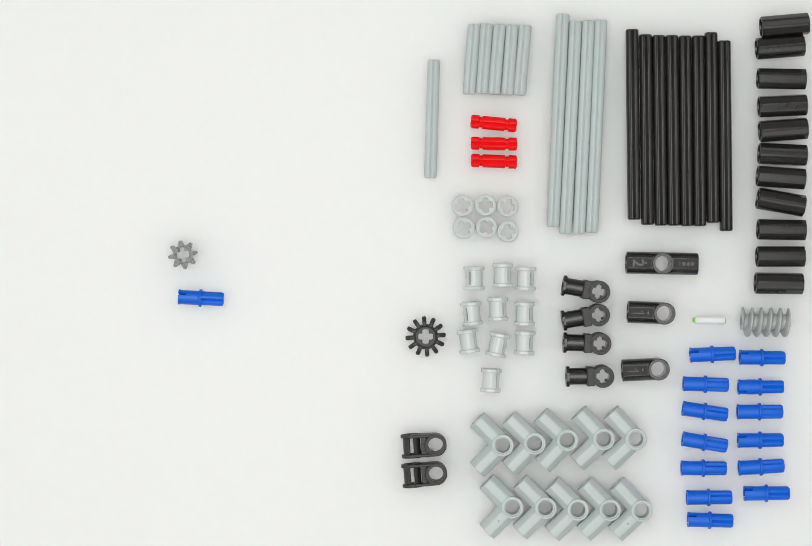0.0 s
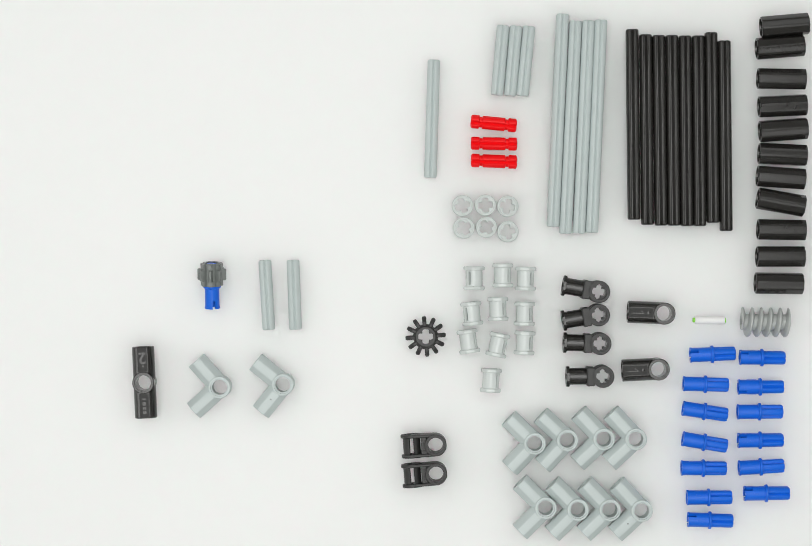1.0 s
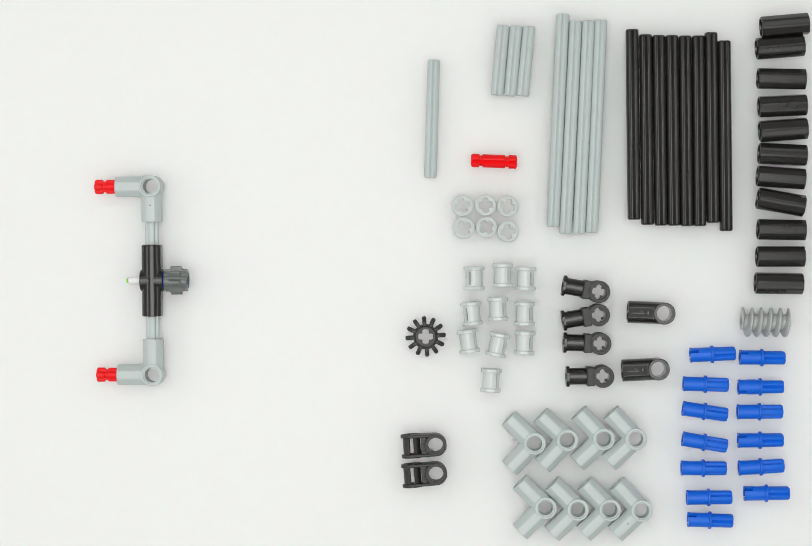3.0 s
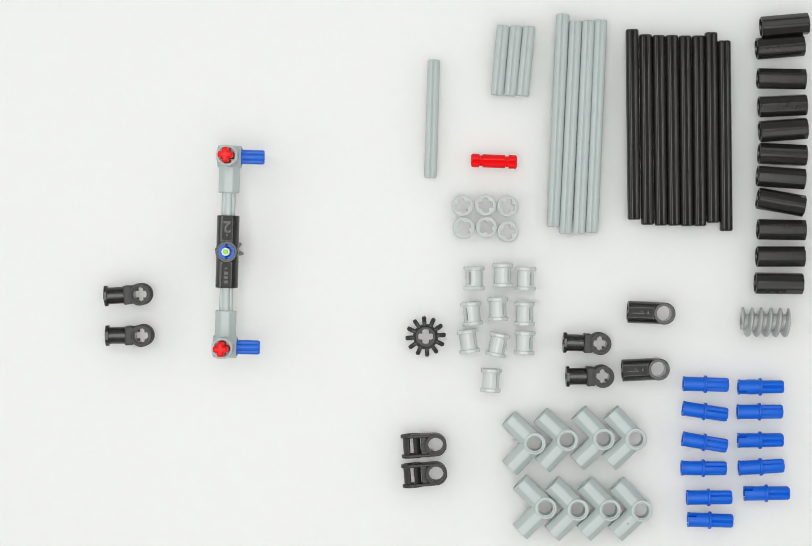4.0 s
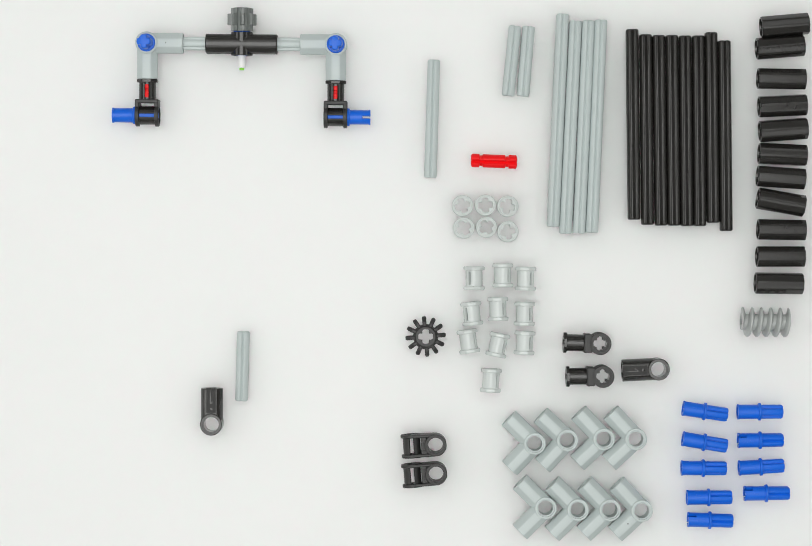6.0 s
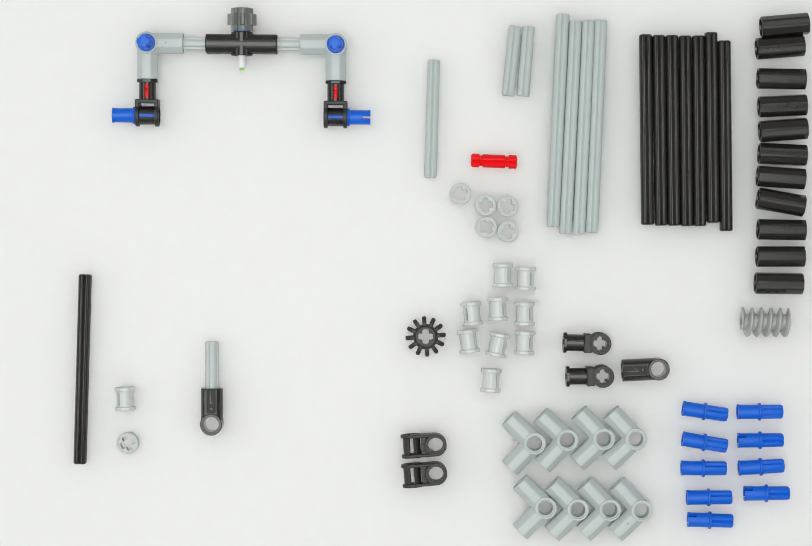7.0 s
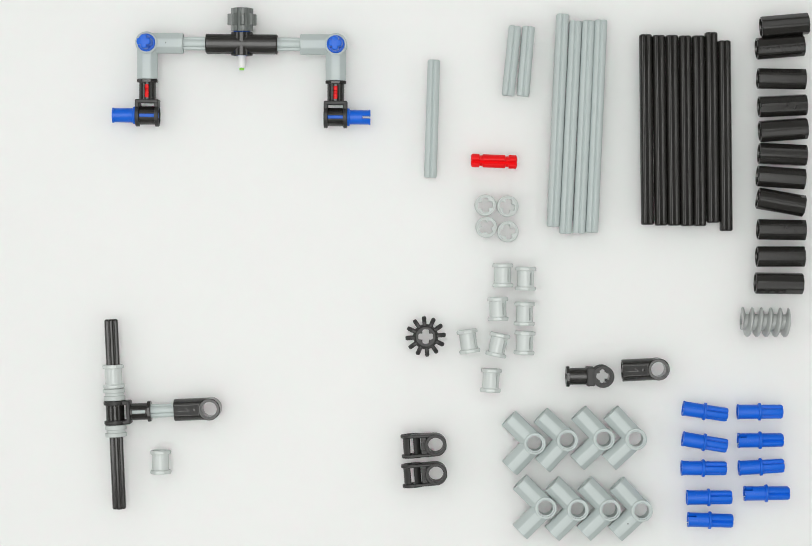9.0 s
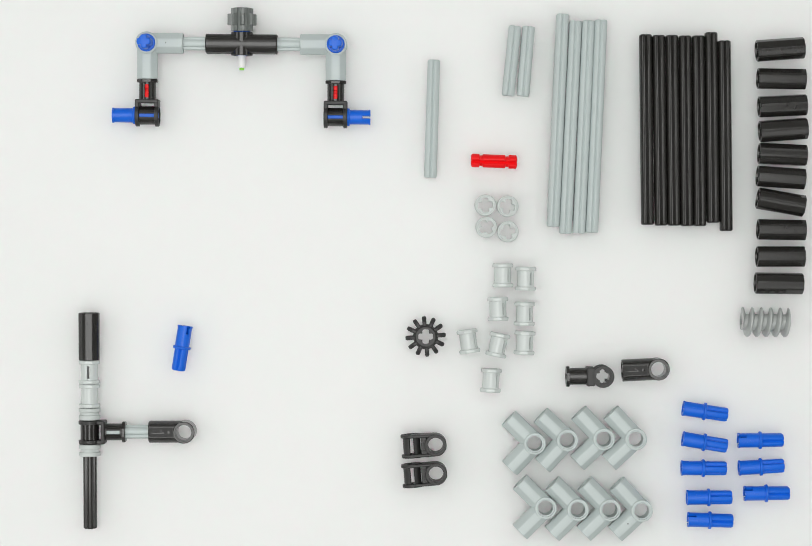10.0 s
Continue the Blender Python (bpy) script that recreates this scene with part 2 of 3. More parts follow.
def cross_block(label):
    t = thing("cross_block", label, "cross block", "cross blocks")
    eye_ring(t, SATIN)
    for s in (-1, 1):
        bm = block(B(), -8.0, 0.0, min(s * 2.75, s * 3.75), max(s * 2.75, s * 3.75), -3.5, 3.5, 0.3)
        rings(bm, [(s * 2.75, 3.3), (s * 2.9, 3.6), (s * 3.75, 3.6), (s * 3.95, 3.4), (s * 3.95, cross(2.52, 1.1)), (s * 2.75, cross(2.52, 1.1))], "y", 48, True, (-8, 0, 0))
        part("side_plate", bm, SATIN, t)
    for y in (-1.7, -0.6, 0.6, 1.7):
        part("web_rib", block(B(), -4.4, -3.4, y - 0.16, y + 0.16, 2.5, 2.85, 0.06), SATIN, t)
    part("web", block(B(), -4.9, -2.9, -3.0, 3.0, -3.2, 2.6, 0.25), SATIN, t)
    bm = B()
    for a in (106, 286):
        arc(bm, 2.1, 2.9, a - 90, a + 58, -2.9, 2.9, "y", 18, (-8, 0, 0))
    part("axle_barrel", bm, SATIN, t)
    return t


def bush(label, group="axle bushes"):
    t = thing("bush", label, "bush", group)
    bm = B()
    arc(bm, 2.15, 2.82, 8.5, 351.5, -3.0, 3.0, "x", 44)
    for s in (-1, 1):
        rings(bm, [(s * 2.1, 2.82), (s * 3.0, 2.82), (s * 3.0, 2.15), (s * 2.1, 2.15)], "x", 40, True)
    part("barrel", bm, PALE, t)
    for s in (-1, 1):
        part("flange", rings(B(), [(s * 2.65, 2.8), (s * 2.72, 3.4), (s * 2.95, facets(3.46, 3.66)), (s * 3.6, facets(3.46, 3.66)), (s * 3.95, 3.3), (s * 3.95, 2.75), (s * 3.4, 2.7), (s * 3.4, cross(2.52, 1.1)), (s * 2.65, cross(2.52, 1.1))], "x", 48, True), PALE, t)
    return t


def half_bush(label):
    t = thing("half_bush", label, "half bush", "half bushes")
    part("body", rings(B(), [(-2.0, 3.4), (-1.8, 3.62), (-0.75, 3.62), (-0.55, 3.15), (0.3, 3.15), (0.5, 3.62), (1.75, 3.62), (1.98, 3.4), (1.98, 3.05), (1.8, 2.95), (1.8, cross(2.52, 1.1)), (-2.0, cross(2.52, 1.1))], "z", 48, True), HAZE, t)
    return t


def sleeve(label):
    t = thing("sleeve", label, "axle sleeve", "black sleeves")
    f, g = facets(3.45, 3.63), facets(3.2, 3.38)
    part("body", rings(B(), [(-8.0, g), (-7.8, f), (7.8, f), (8.0, g), (8.0, 2.95), (7.4, 2.85), (7.4, cross(2.55, 1.1)), (-7.4, cross(2.55, 1.1)), (-7.4, 2.85), (-8.0, 2.95)], "x", 48, True), BLACK, t)
    dot(t, BLACK, 4.3, 0, 3.44, 0.35)
    return t


def small_gear():
    t = thing("small_gear", "dark grey plastic gear with eight teeth", "gear")
    part("hub", rings(B(), [(-3.95, 2.75), (-3.8, 2.95), (3.8, 2.95), (3.95, 2.75), (3.95, cross(2.52, 1.1)), (-3.95, cross(2.52, 1.1))], "x", 48, True), IRON, t)
    for i in range(8):
        bm = B()
        rows = []
        for w, top in ((-3.75, 3.75), (-1.95, 3.75), (-1.9, 4.65), (-1.7, 4.85), (1.7, 4.85), (1.9, 4.65), (1.95, 3.75), (3.75, 3.75)):
            k = 0.45 if top > 4 else 0.66
            rows.append([bm.verts.new(turn("x", u, v, w)) for u, v in ((2.7, -0.85), (3.6, -0.78), (top - 0.12, -k), (top, -k * 0.5), (top, k * 0.5), (top - 0.12, k), (3.6, 0.78), (2.7, 0.85))])
        for p, q in zip(rows, rows[1:]):
            for a in range(8):
                bm.faces.new((p[a], p[(a + 1) % 8], q[(a + 1) % 8], q[a]))
        bm.faces.new(rows[0])
        bm.faces.new(rows[-1])
        bmesh.ops.rotate(bm, cent=(0, 0, 0), matrix=Matrix.Rotation(radians(45 * i), 3, "X"), verts=bm.verts)
        part("tooth", bm, IRON, t)
    return t


def bevel_gear():
    t = thing("toothed_gear", "black plastic gear wheel with twelve slim teeth", "gear")
    part("hub", rings(B(), [(-1.9, 3.6), (-1.7, 3.9), (0.6, 4.25), (1.5, 3.7), (1.9, 3.3), (1.9, cross(2.52, 1.1)), (-1.9, cross(2.52, 1.1))], "z", 48, True), SATIN, t)
    for i in range(12):
        bm = B()
        rows = []
        for x, h, lo, hi in ((3.4, 0.6, -1.8, 1.5), (5.0, 0.7, -1.9, 1.35), (6.3, 0.72, -1.8, 0.5), (6.82, 0.5, -1.4, -0.2)):
            c = 0.28
            rows.append([bm.verts.new(p) for p in ((x, -h, lo), (x, h, lo), (x, h, hi - c), (x, h - c, hi), (x, -h + c, hi), (x, -h, hi - c))])
        for p, q in zip(rows, rows[1:]):
            for a in range(6):
                bm.faces.new((p[a], p[(a + 1) % 6], q[(a + 1) % 6], q[a]))
        bm.faces.new(rows[0])
        bm.faces.new(rows[-1])
        bmesh.ops.rotate(bm, cent=(0, 0, 0), matrix=Matrix.Rotation(radians(30 * i + 5), 3, "Z"), verts=bm.verts)
        part("tooth", bm, SATIN, t)
    return t


def worm_gear():
    t = thing("worm_gear", "mid grey plastic worm gear lying on the table", "worm gear")
    part("core", rings(B(), [(-7.95, 2.6), (-7.8, 2.75), (7.8, 2.75), (7.95, 2.6), (7.95, cross(2.3, 0.95)), (-7.95, cross(2.3, 0.95))], "x", 48, True), MID, t)
    bm = B()
    rows = []
    turns, pitch, n = 5.6, 3.15, 40
    for i in range(int(turns * n) + 1):
        a = 2 * math.pi * i / n - 2.39
        w = -8.6 + pitch * i / n
        k = min(1.0, i / 3, (int(turns * n) - i) / 3)
        top = 3.0 + 1.95 * max(k, 0.05)
        rows.append([bm.verts.new(turn("x", r * math.cos(-a), r * math.sin(-a), max(-7.95, min(7.95, w + d)))) for r, d in ((2.65, -1.05), (top - 0.25, -0.45), (top, -0.25), (top, 0.25), (top - 0.25, 0.45), (2.65, 1.05))])
    for p, q in zip(rows, rows[1:]):
        for a in range(6):
            bm.faces.new((p[a], p[(a + 1) % 6], q[(a + 1) % 6], q[a]))
    bm.faces.new(rows[0])
    bm.faces.new(rows[-1])
    part("thread", bm, MID, t, sharp=50)
    return t


def small_stick():
    t = thing("small_stick", "small white plastic stick with green tips", "stick")
    part("tube", rings(B(), [(-5.0, 0.85), (-5.0, 1.2), (-4.85, 1.32), (4.85, 1.32), (5.0, 1.2), (5.0, 0.85)], "x", 24, True), WHITE, t)
    for a, b in ((-4.0, -5.8), (4.0, 5.45)):
        part("tip", rings(B(), [(a, 0.84), (b * 0.97, 0.84), (b, 0.7)], "x", 20), GREEN, t, "green tip")
    return t


# Setting
def slab(name, x0, x1, y0, y1, z0, z1, material, label):
    bm = bmesh.new()
    bmesh.ops.create_cube(bm, size=1.0, matrix=Matrix.Translation(((x0 + x1) / 2, (y0 + y1) / 2, (z0 + z1) / 2)) @ Matrix.Diagonal((x1 - x0, y1 - y0, z1 - z0, 1)))
    me = bpy.data.meshes.new(name)
    bm.to_mesh(me)
    bm.free()
    me.materials.append(material)
    return tagged(new(name, me), label, name.split("_")[0], kind="structure")


slab("table_top", -1.5, 1.5, -1.5, 1.5, -0.03, 0.0, TABLE, "smooth off-white table top with faint sheen")
# Walls and ceiling stay unseen; added to close the room and bounce light.
slab("wall_north", -1.5, 1.5, 1.5, 1.6, 0.0, 1.6, PAINT, "plain pale wall out of view, added to close the room and bounce light")
slab("wall_south", -1.5, 1.5, -1.6, -1.5, 0.0, 1.6, PAINT, "plain pale wall out of view, added to close the room and bounce light")
slab("wall_west", -1.6, -1.5, -1.6, 1.6, 0.0, 1.6, PAINT, "plain pale wall out of view, added to close the room and bounce light")
slab("wall_east", 1.5, 1.6, -1.6, 1.6, 0.0, 1.6, PAINT, "plain pale wall out of view, added to close the room and bounce light")
slab("ceiling", -1.6, 1.6, -1.6, 1.6, 1.6, 1.7, PAINT, "plain pale ceiling out of view, added to close the room and bounce light")

# Stock of pieces laid out on the table
short_axle = axle_rod(23.6, GREY, "short light grey axle rod with a cross profile", "short grey axles")
short_axles = [short_axle]
SHORT = [(22.06, 71.90, 85.73, 47), (26.34, 72.13, 86.01, 42), (30.58, 71.90, 85.28, 39), (34.92, 71.72, 85.92, 41), (39.16, 71.64, 85.07, 34)]
short_axle.matrix_basis = at(SHORT[0][0], SHORT[0][1], 2.2, SHORT[0][3], 0, SHORT[0][2])
for x, y, a, r in SHORT[1:]:
    short_axles.append(copy_thing(short_axle, at(x, y, 2.2, r, 0, a)))

middle_axle = axle_rod(39.7, GREY, "medium light grey axle rod lying alone")
MIDDLE = (8.80, 51.94, 88.25)
middle_axle.matrix_basis = at(MIDDLE[0], MIDDLE[1], 2.2, 45, 0, MIDDLE[2])

LONG = [(51.14, 51.39, 87.45), (55.41, 49.04, 87.30), (59.85, 49.13, 87.45), (64.12, 49.39, 87.59)]
long_axle = axle_rod(71.7, GREY, "long light grey axle rod in a row of four", "long grey axles")
long_axle.matrix_basis = at(LONG[0][0], LONG[0][1], 2.2, 45, 0, LONG[0][2])
for x, y, a in LONG[1:]:
    copy_thing(long_axle, at(x, y, 2.2, 45, 0, a))

DARK = [(76.49, 50.01, 90.73), (81.02, 48.27, 90.74), (85.47, 48.01, 90.89), (89.87, 48.01, 90.82), (94.27, 47.83, 90.75), (98.67, 47.83, 90.68), (103.06, 48.96, 90.77), (107.51, 46.18, 90.77)]
black_axle = axle_rod(64.1, BLACK, "long black axle rod with a cross profile", "long black axles")
black_axle.matrix_basis = at(DARK[0][0], DARK[0][1], 2.2, 45, 0, DARK[0][2])
for x, y, a in DARK[1:]:
    copy_thing(black_axle, at(x, y, 2.2, 45, 0, a))

red_axle = notched_axle("short red notched axle rod", "red axles")
REDS = [(29.53, 50.38, -5.5, 58), (29.62, 43.59, -1.2, 48), (29.63, 37.67, -2.2, 56)]
red_axle.matrix_basis = at(REDS[0][0], REDS[0][1], 2.25, REDS[0][3], 0, REDS[0][2])
red_axles = [red_axle] + [copy_thing(red_axle, at(x, y, 2.25, r, 0, a)) for x, y, a, r in REDS[1:]]

HALVES = [(19.06, 22.67, 20), (26.72, 22.85, 5), (34.21, 22.50, -15), (19.50, 15.19, 30), (27.08, 15.45, 35), (34.30, 13.97, 12)]
halves = [half_bush("pale grey half bush standing on its face")]
halves[0].matrix_basis = at(HALVES[0][0], HALVES[0][1], 2.0, 0, 0, HALVES[0][2])
for x, y, a in HALVES[1:]:
    halves.append(copy_thing(halves[0], at(x, y, 2.0, 0, 0, a)))

BUSHES = [(22.91, -1.70, 90, 55), (32.58, -0.75, 90, 130), (40.24, -1.88, 89, 125), (22.13, -13.64, 96, 50), (30.93, -12.07, 91, 130), (39.90, -13.73, 88.5, 130), (21.00, -22.97, 98, 140), (30.94, -24.19, 78, 135), (39.91, -23.50, 87, 130), (28.59, -36.14, 87, 135)]
bushes = [bush("pale grey bush with two flanges and a slot")]
bushes[0].matrix_basis = at(BUSHES[0][0], BUSHES[0][1], 3.6, BUSHES[0][3], 0, BUSHES[0][2])
for x, y, a, r in BUSHES[1:]:
    bushes.append(copy_thing(bushes[0], at(x, y, 3.6, r, 0, a)))

ELBOWS = [(32.43, -57.73, 135), (43.18, -57.13, 136), (54.11, -56.00, 137), (66.34, -55.65, 133.5), (77.09, -55.65, 133), (35.66, -78.59, 135), (46.85, -78.76, 135), (57.70, -79.37, 135), (68.46, -79.46, 134), (79.13, -79.72, 133)]
elbow = elbow_connector("light grey right-angle connector with a pin hole", "elbow connectors")
elbow_marked = elbow_connector("light grey right-angle connector with a small moulding dot", "elbow connectors", True)
elbow.matrix_basis = at(ELBOWS[0][0], ELBOWS[0][1], 3.95, 0, 0, ELBOWS[0][2])
elbow_marked.matrix_basis = at(ELBOWS[5][0], ELBOWS[5][1], 3.95, 0, 0, ELBOWS[5][2])
for i, (x, y, a) in enumerate(ELBOWS):
    if i not in (0, 5):
        copy_thing(elbow_marked if i == 9 else elbow, at(x, y, 3.95, 0, 0, a))

straight = straight_connector()
STRAIGHT0 = at(86.02, 3.30, 3.95, 0, 0, -1.2)
straight.matrix_basis = STRAIGHT0
ends = [end_connector("black plastic end connector with a pin hole and numeral 1")]
ENDS = [at(86.54, -13.50, 3.95, 0, 0, 177.6), at(84.67, -32.23, 3.95, 0, 0, 182.8)]
ends[0].matrix_basis = ENDS[0]
ends.append(copy_thing(ends[0], ENDS[1]))

CRANKS = [at(64.61, -6.22, 3.95, 0, 0, 170), at(64.54, -14.02, 3.95, 0, 0, 189.5), at(65.07, -23.64, 3.95, 0, 0, 178.6), at(66.04, -34.66, 3.95, 0, 0, 180.5)]
cranks = [crank_connector("black plastic crank connector with a cross hole and flanged stem")]
cranks[0].matrix_basis = CRANKS[0]
for m in CRANKS[1:]:
    cranks.append(copy_thing(cranks[0], m))

block_a = cross_block("black plastic cross block with a pin hole and a cross barrel")
block_a.matrix_basis = at(9.95, -57.70, 3.95, 0, 0, 3.4)
copy_thing(block_a, at(10.15, -67.40, 3.95, 0, 0, 5))

twelve = bevel_gear()
twelve.matrix_basis = at(6.63, -21.45, 1.95)
worm = worm_gear()
worm.matrix_basis = at(120.50, -16.48, 5.0, 0, 0, -0.5)
stick = small_stick()
STICK0 = at(102.60, -15.93, 1.33, 0, 0, -0.5)
stick.matrix_basis = STICK0

PINS = [(-69.27, -8.44, -3.2, 60), (103.17, -27.39, 2.2, 60), (119.93, -28.52, -0.8, 50), (100.92, -37.52, -1.5, 0), (119.43, -38.40, 0.2, -50), (100.68, -46.70, -8.5, 15), (119.19, -46.79, 0.3, 0), (100.62, -57.11, -9.5, 0), (119.40, -56.41, 0.6, 50), (100.29, -65.86, -0.4, 10), (119.68, -65.42, 3.2, 5), (102.15, -75.75, 0.4, 15), (121.54, -74.35, 0.5, 50), (102.52, -83.46, -1.8, 50)]
pins = [connector_pin("blue plastic connector pin with a slotted end and collar", "blue pins")]
PIN0 = [at(x, y, 2.75, r, 0, a) for x, y, a, r in PINS]
pins[0].matrix_basis = PIN0[0]
for m in PIN0[1:]:
    pins.append(copy_thing(pins[0], m))

SLEEVES = [(127.17, 83.20, 4.9, 168), (125.71, 75.95, 4.4, 200), (126.18, 65.27, -1, 183), (126.56, 56.23, 2.6, 190), (126.84, 48.15, 4, 196), (126.61, 39.90, -2.8, 172), (126.11, 32.16, -4, 187), (126.13, 23.89, -10, 203), (126.33, 14.58, -1, 180), (126.01, 5.52, 0, 176), (125.52, -3.45, -0.8, 192)]
sleeves = [sleeve("black plastic axle sleeve with faint facets")]
sleeves[0].matrix_basis = at(SLEEVES[0][0], SLEEVES[0][1], 3.5, SLEEVES[0][3], 0, SLEEVES[0][2])
for x, y, a, r in SLEEVES[1:]:
    sleeves.append(copy_thing(sleeves[0], at(x, y, 3.5, r, 0, a)))

gear = small_gear()
GEAR0 = at(-75.03, 6.15, 3.95, 0, 90, 10)
gear.matrix_basis = GEAR0


# Motion: every piece rests, is set over in an instant, and rests again.
def hops(ob, steps):
    rows = [(0.0, steps[0][1])]
    for (_, a), (t, b) in zip(steps, steps[1:]):
        qa, qb = a.to_quaternion(), b.to_quaternion()
        bend = qa.rotation_difference(qb).angle
        bend = min(bend, 2 * math.pi - bend)
        n = 1 if bend < 1.4 else 2 if bend < 2.8 else 3
        rows.append((t - n / 30, a))
        qb.make_compatible(qa)
        for i in range(1, n):
            q = qa.slerp(qb, i / n)
            rows.append((t - (n - i) / 30, Matrix.LocRotScale(a.translation.lerp(b.translation, i / n) + Vector((0, 0, 0.03)), q, None)))
        rows.append((t, b))
    if rows[-1][0] < 10.0:
        rows.append((10.0, rows[-1][1]))
    walk(ob, rows)


def ride(frames, local, start):
    return [(t, m @ local) for t, m in frames if t >= start - 0.001]


def motions():
    # Arm unit: straight connector at its origin, rods along y, gear towards x.
    unit = [(1.2, at(-90.39, -25.07, 3.95, 0, 0, 0.7)), (1.5, at(-88.44, -14.65, 3.95, 0, 0, 1.7)), (1.7, at(-85.64, -2.43, 3.95, 0, 0, -0.5)),
            (2.0, at(-85.36, -2.36, 4.4, 0, -3.3, -1.3)), (2.5, at(-85.18, -2.36, 4.4, 0, -3.3, 0.5)), (2.7, at(-85.18, -2.47, 4.4, 0, -3.3, 0.5)),
            (3.7, at(-59.34, 7.26, 12.1, 0, 90, -1.5)),
            (5.0, at(-58.30, 6.55, 4.4, 0, -3.3, -0.2)), (5.2, at(-58.53, 6.55, 4.57, 0, -2.0, -0.7)), (5.5, at(-58.44, 6.55, 4.57, 0, -2.0, -0.2)),
            (5.7, at(-55.05, 76.89, 4.57, 0, -2.0, 89.5))]
    flat = at(0, 0, 0, 0, 0, -90)
    sideways = at(0, 0, 0, 0, -90, 0) @ at(0, 0, 0, 0, 0, -90)
    hops(straight, [(0, STRAIGHT0), (1.0, at(-88.01, -36.72, 3.95, 0, 0, -87.5)), (1.2, unit[0][1] @ flat)] + ride(unit, sideways, 1.5))

    def lay(i, e, t):
        return (t, at(e[0], e[1], 2.2, 45, 0, e[2]))
    first = [(0, at(SHORT[0][0], SHORT[0][1], 2.2, SHORT[0][3], 0, SHORT[0][2])), lay(0, (-46.93, -7.40, 93.38), 0.7)]
    second = [(0, at(SHORT[1][0], SHORT[1][1], 2.2, SHORT[1][3], 0, SHORT[1][2])), lay(1, (-37.69, -7.31, 92.08), 0.7)]
    hops(short_axles[0], first + ride(unit, at(0, 15.7, 0, 0, 0, 90), 1.2))
    hops(short_axles[1], second + ride(unit, at(0, -15.7, 0, 0, 0, 90), 1.2))

    upper, lower = at(0, 31.6, 0, 0, 0, 180), at(0, -31.6, 0, 0, 0, 90)
    hops(elbow_marked, [(0, elbow_marked.matrix_basis.copy()), (0.5, at(-41.30, -37.35, 3.95, 0, 0, 141))] + ride(unit, upper, 1.5))
    hops(elbow, [(0, elbow.matrix_basis.copy()), (0.5, at(-62.50, -38.25, 3.95, 0, 0, 132)), (1.5, at(-62.23, -38.39, 3.95, 0, 0, 133))] + ride(unit, lower, 1.7))

    geared = at(-65.24, -4.49, 4.1, -70, -10, 90)
    hops(pins[0], [(0, PIN0[0]), (0.2, geared)] + ride(unit, at(3.65, 0, 0), 2.0))
    hops(gear, [(0, GEAR0), (0.2, geared @ at(4.2, 0, 0, 22.5))] + ride(unit, at(8.1, 0, 0, 8), 2.0))
    hops(stick, [(0, STICK0), (2.2, at(-104.70, -2.72, 1.33, 0, 0, -9.4))] + ride(unit, at(-3.0, 0, 0), 2.5))

    red_a, red_b = at(-11.5, 31.6, 0), at(-11.5, -31.6, 0)
    hops(red_axles[0], [(0, red_axles[0].matrix_basis.copy()), (2.7, at(-60.23, 27.83, 2.25, 45, 0, -1))] + ride([(3.0, unit[5][1])] + unit, red_a, 3.0))
    hops(red_axles[1], [(0, red_axles[1].matrix_basis.copy()), (2.7, at(-59.29, 16.85, 2.25, 45, 0, -2.5))] + ride([(3.0, unit[5][1])] + unit, red_b, 3.0))
    hops(pins[1], [(0, PIN0[1]), (3.25, at(-61.71, 27.92, 2.75, 20, 0, -2))] + ride([(3.5, unit[5][1])] + unit, at(0, 31.6, 3.7, 0, -90, 0), 3.5))
    hops(pins[2], [(0, PIN0[2]), (3.25, at(-60.68, 16.94, 2.75, 35, 0, -4))] + ride([(3.5, unit[5][1])] + unit, at(0, -31.6, 3.7, 0, -90, 0), 3.5))

    peg = at(0, 0, 4.3, 0, 90, 0)
    crank_a = at(-24.2, 31.6, 0, -90, 0, 0)
    crank_b = at(-24.2, -31.6, 0, 90, 0, 0)
    ka = [(0, CRANKS[0]), (4.0, at(-89.16, -7.09, 3.95, 0, 0, 183)), (4.5, at(-89.21, -6.18, 3.95, 0, 0, 181)), (4.7, at(-87.85, -5.95, 3.95, 0, 0, 183.5))]
    kb = [(0, CRANKS[1]), (4.0, at(-88.72, -20.94, 3.95, 0, 0, 180.3)), (4.7, at(-88.85, -21.53, 3.95, 0, 0, 180.3))]
    hops(cranks[0], ka + ride(unit, crank_a, 5.2))
    hops(cranks[1], kb + ride(unit, crank_b, 5.5))
    peg_a = at(0, 0, 4.3, 0, 90, 0) @ at(0, 0, 0, 90)
    hops(pins[3], [(0, PIN0[3]), (4.2, at(-92.41, 19.03, 2.75, 15, 0, -7)), (4.5, ka[2][1] @ peg_a), (4.7, ka[3][1] @ peg_a)] + ride(unit, crank_a @ peg_a, 5.2))
    hops(pins[4], [(0, PIN0[4]), (4.2, at(-94.45, 6.25, 2.75, 0, 0, -4)), (4.5, at(-94.45, 4.82, 2.75, 60, 0, -2)), (4.7, kb[2][1] @ peg)] + ride(unit, crank_b @ peg, 5.5))

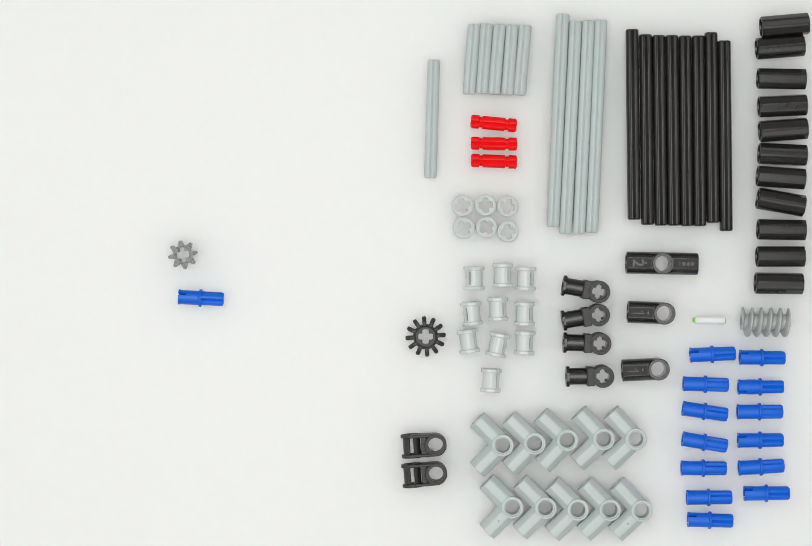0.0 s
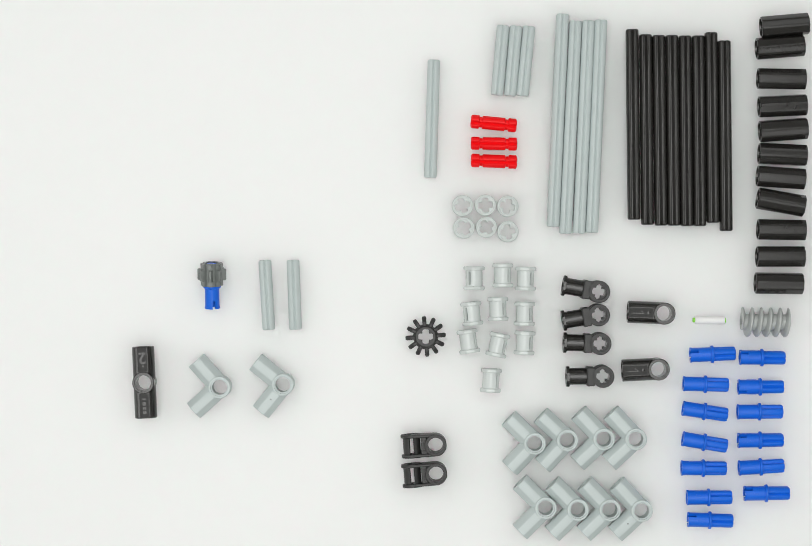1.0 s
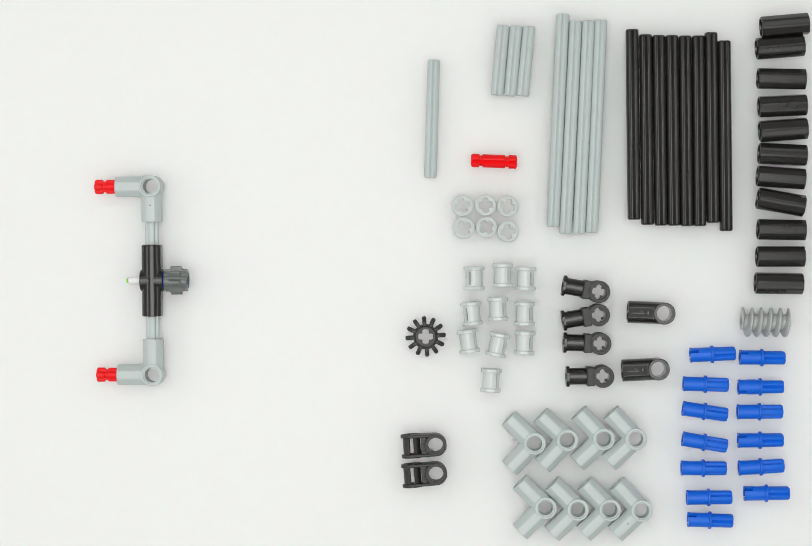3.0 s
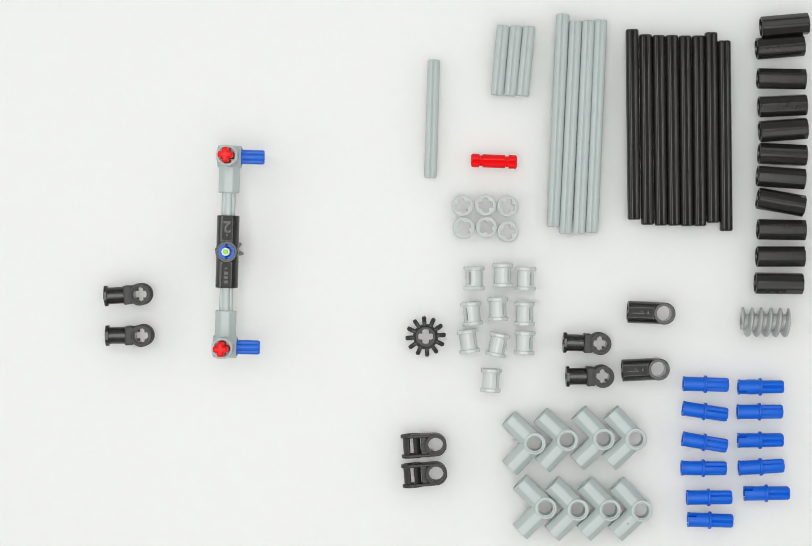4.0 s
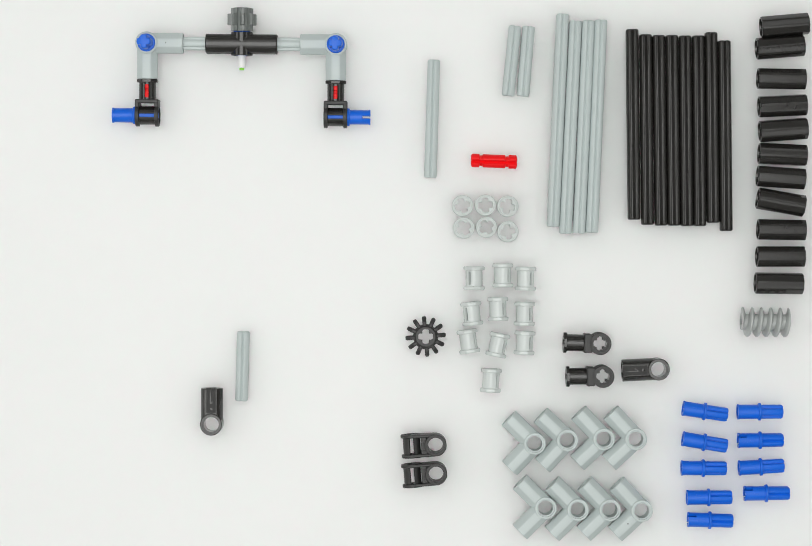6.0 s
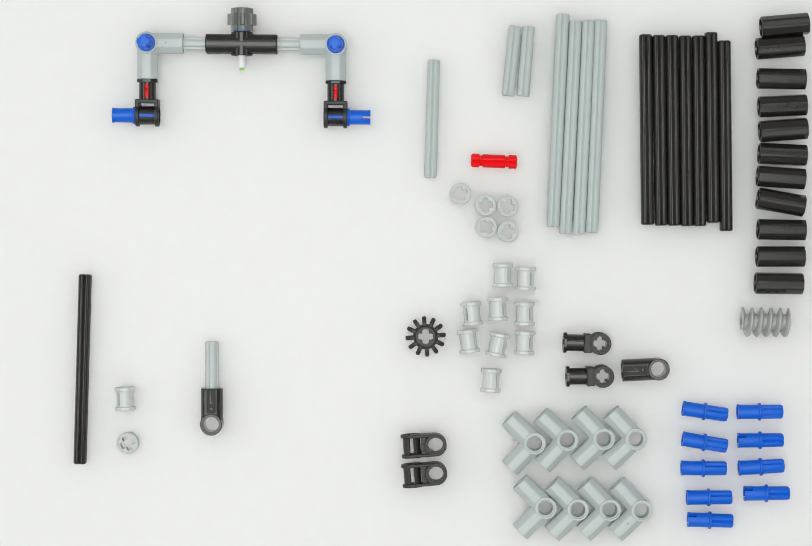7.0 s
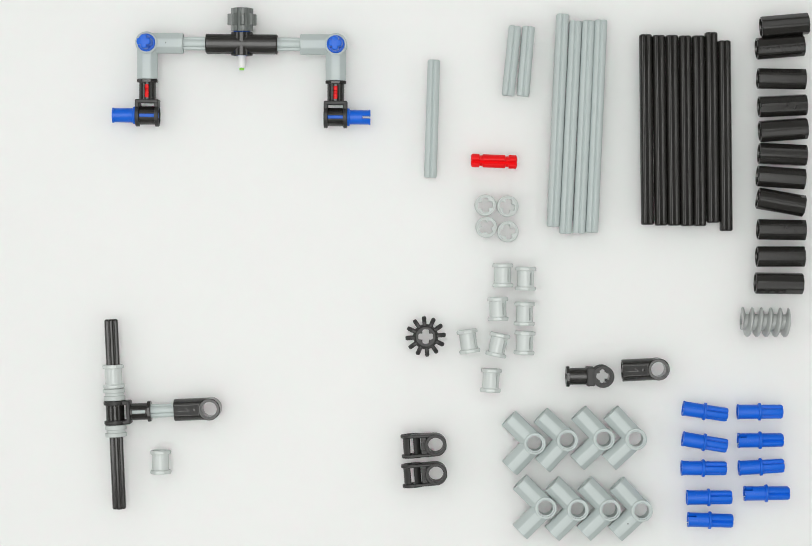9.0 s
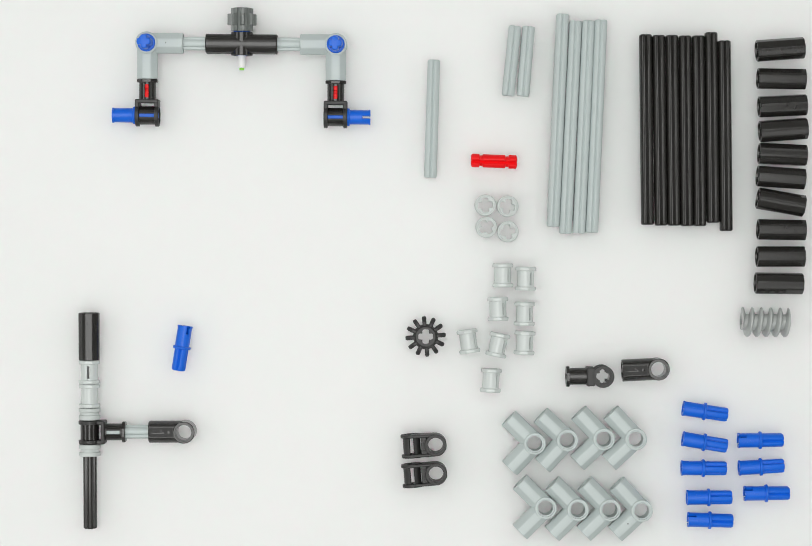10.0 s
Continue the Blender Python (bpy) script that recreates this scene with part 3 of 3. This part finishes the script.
    # Rod unit: crank ring at its origin, long black rod along y, stem towards x.
    rod = [(7.5, at(-105.48, -26.58, 3.95, 0, 0, -0.9)), (7.7, at(-105.53, -28.32, 3.95, 0, 0, -1.65)), (8.0, at(-105.93, -32.77, 3.95, 0, 0, -0.5)),
           (8.2, at(-106.02, -32.50, 3.95, 0, 0, -0.2)), (9.0, at(-97.95, -46.97, 3.95, 0, 0, 2.4)), (9.2, at(-106.30, -53.60, 3.95, 0, 0, 0.6)), (10.0, at(-106.50, -53.51, 3.95, 0, 0, 0.2))]
    laid = (-109.14, -32.44, 88.24)
    hops(black_axle, [(0, black_axle.matrix_basis.copy()), (6.5, at(laid[0], laid[1], 2.2, 45, 0, laid[2]))] + ride(rod[:2], at(0, 0.1, 0, 10, 0, 90), 7.5) + ride(rod, at(0, -0.55, 0, 10, 0, 90), 8.0))
    crank_c = at(0, 0, 0, -90, 0, 0)
    hops(cranks[2], [(0, CRANKS[2]), (7.2, at(-85.84, -27.02, 3.95, 0, 0, 181))] + ride(rod, crank_c, 7.5))
    ended = at(-65.32, -50.71, 3.95, 0, 0, 90)
    hops(ends[0], [(0, ENDS[0]), (6.0, ended)] + ride(rod, at(32.0, 0, 0, 0, 0, 180), 8.2))
    s3 = [(0.7, (31.69, 71.60, 84.92)), (6.0, (-55.17, -31.41, 88.22))]
    hops(short_axles[2], [(0, short_axles[2].matrix_basis.copy())] + [lay(2, e, t) for t, e in s3] + [(6.25, ended @ at(16.0, 0, 0, 14))] + ride(rod, at(16.0, 0, 0, 14, 0, 180), 8.2))
    hops(short_axles[3], [(0, short_axles[3].matrix_basis.copy()), lay(3, (36.05, 71.43, 84.92), 0.7), lay(3, (35.53, 71.43, 84.07), 6.0)])
    hops(short_axles[4], [(0, short_axles[4].matrix_basis.copy()), lay(4, (40.31, 71.34, 84.46), 0.7), lay(4, (40.31, 71.25, 85.28), 6.0)])
    on = at(0, 6.1, 0, 90, 0, 0)
    hops(halves[3], [(0, halves[3].matrix_basis.copy()), (6.7, at(-93.85, -57.36, 2.0, 0, 0, 25))] + ride(rod, on, 7.7))
    hops(halves[0], [(0, halves[0].matrix_basis.copy()), (6.7, at(18.37, 26.68, 2.0, 0, 0, 20)), (8.5, at(-92.36, -62.43, 2.0, 0, 0, 25))] + ride(rod, at(0, -6.1, 0, -90, 0, 0), 9.0))
    hops(bushes[0], [(0, bushes[0].matrix_basis.copy()), (7.0, at(-94.63, -42.34, 3.6, 50, 0, 92))] + ride(rod, at(0, 12.2, 0, 0, 0, 90), 8.0))
    hops(bushes[3], [(0, bushes[3].matrix_basis.copy()), (8.7, at(-81.21, -63.39, 3.6, 0, 0, 91)), (9.0, at(-82.70, -63.65, 3.6, 0, 0, 91))] + ride(rod, at(0, 20.2, 0, 90, 0, 90), 9.2))
    hops(sleeves[0], [(0, sleeves[0].matrix_basis.copy()), (9.5, at(-90.11, -25.68, 3.5, 10, 0, 90))] + ride(rod, at(0, 32.2, 0, 0, 0, 90), 10.0))
    hops(sleeves[1], [(0, sleeves[1].matrix_basis.copy()), (9.5, at(125.71, 75.20, 3.5, 200, 0, 4.0))])
    hops(pins[6], [(0, PIN0[6]), (9.7, at(-75.58, -25.12, 2.75, 55, 0, -99))])


motions()
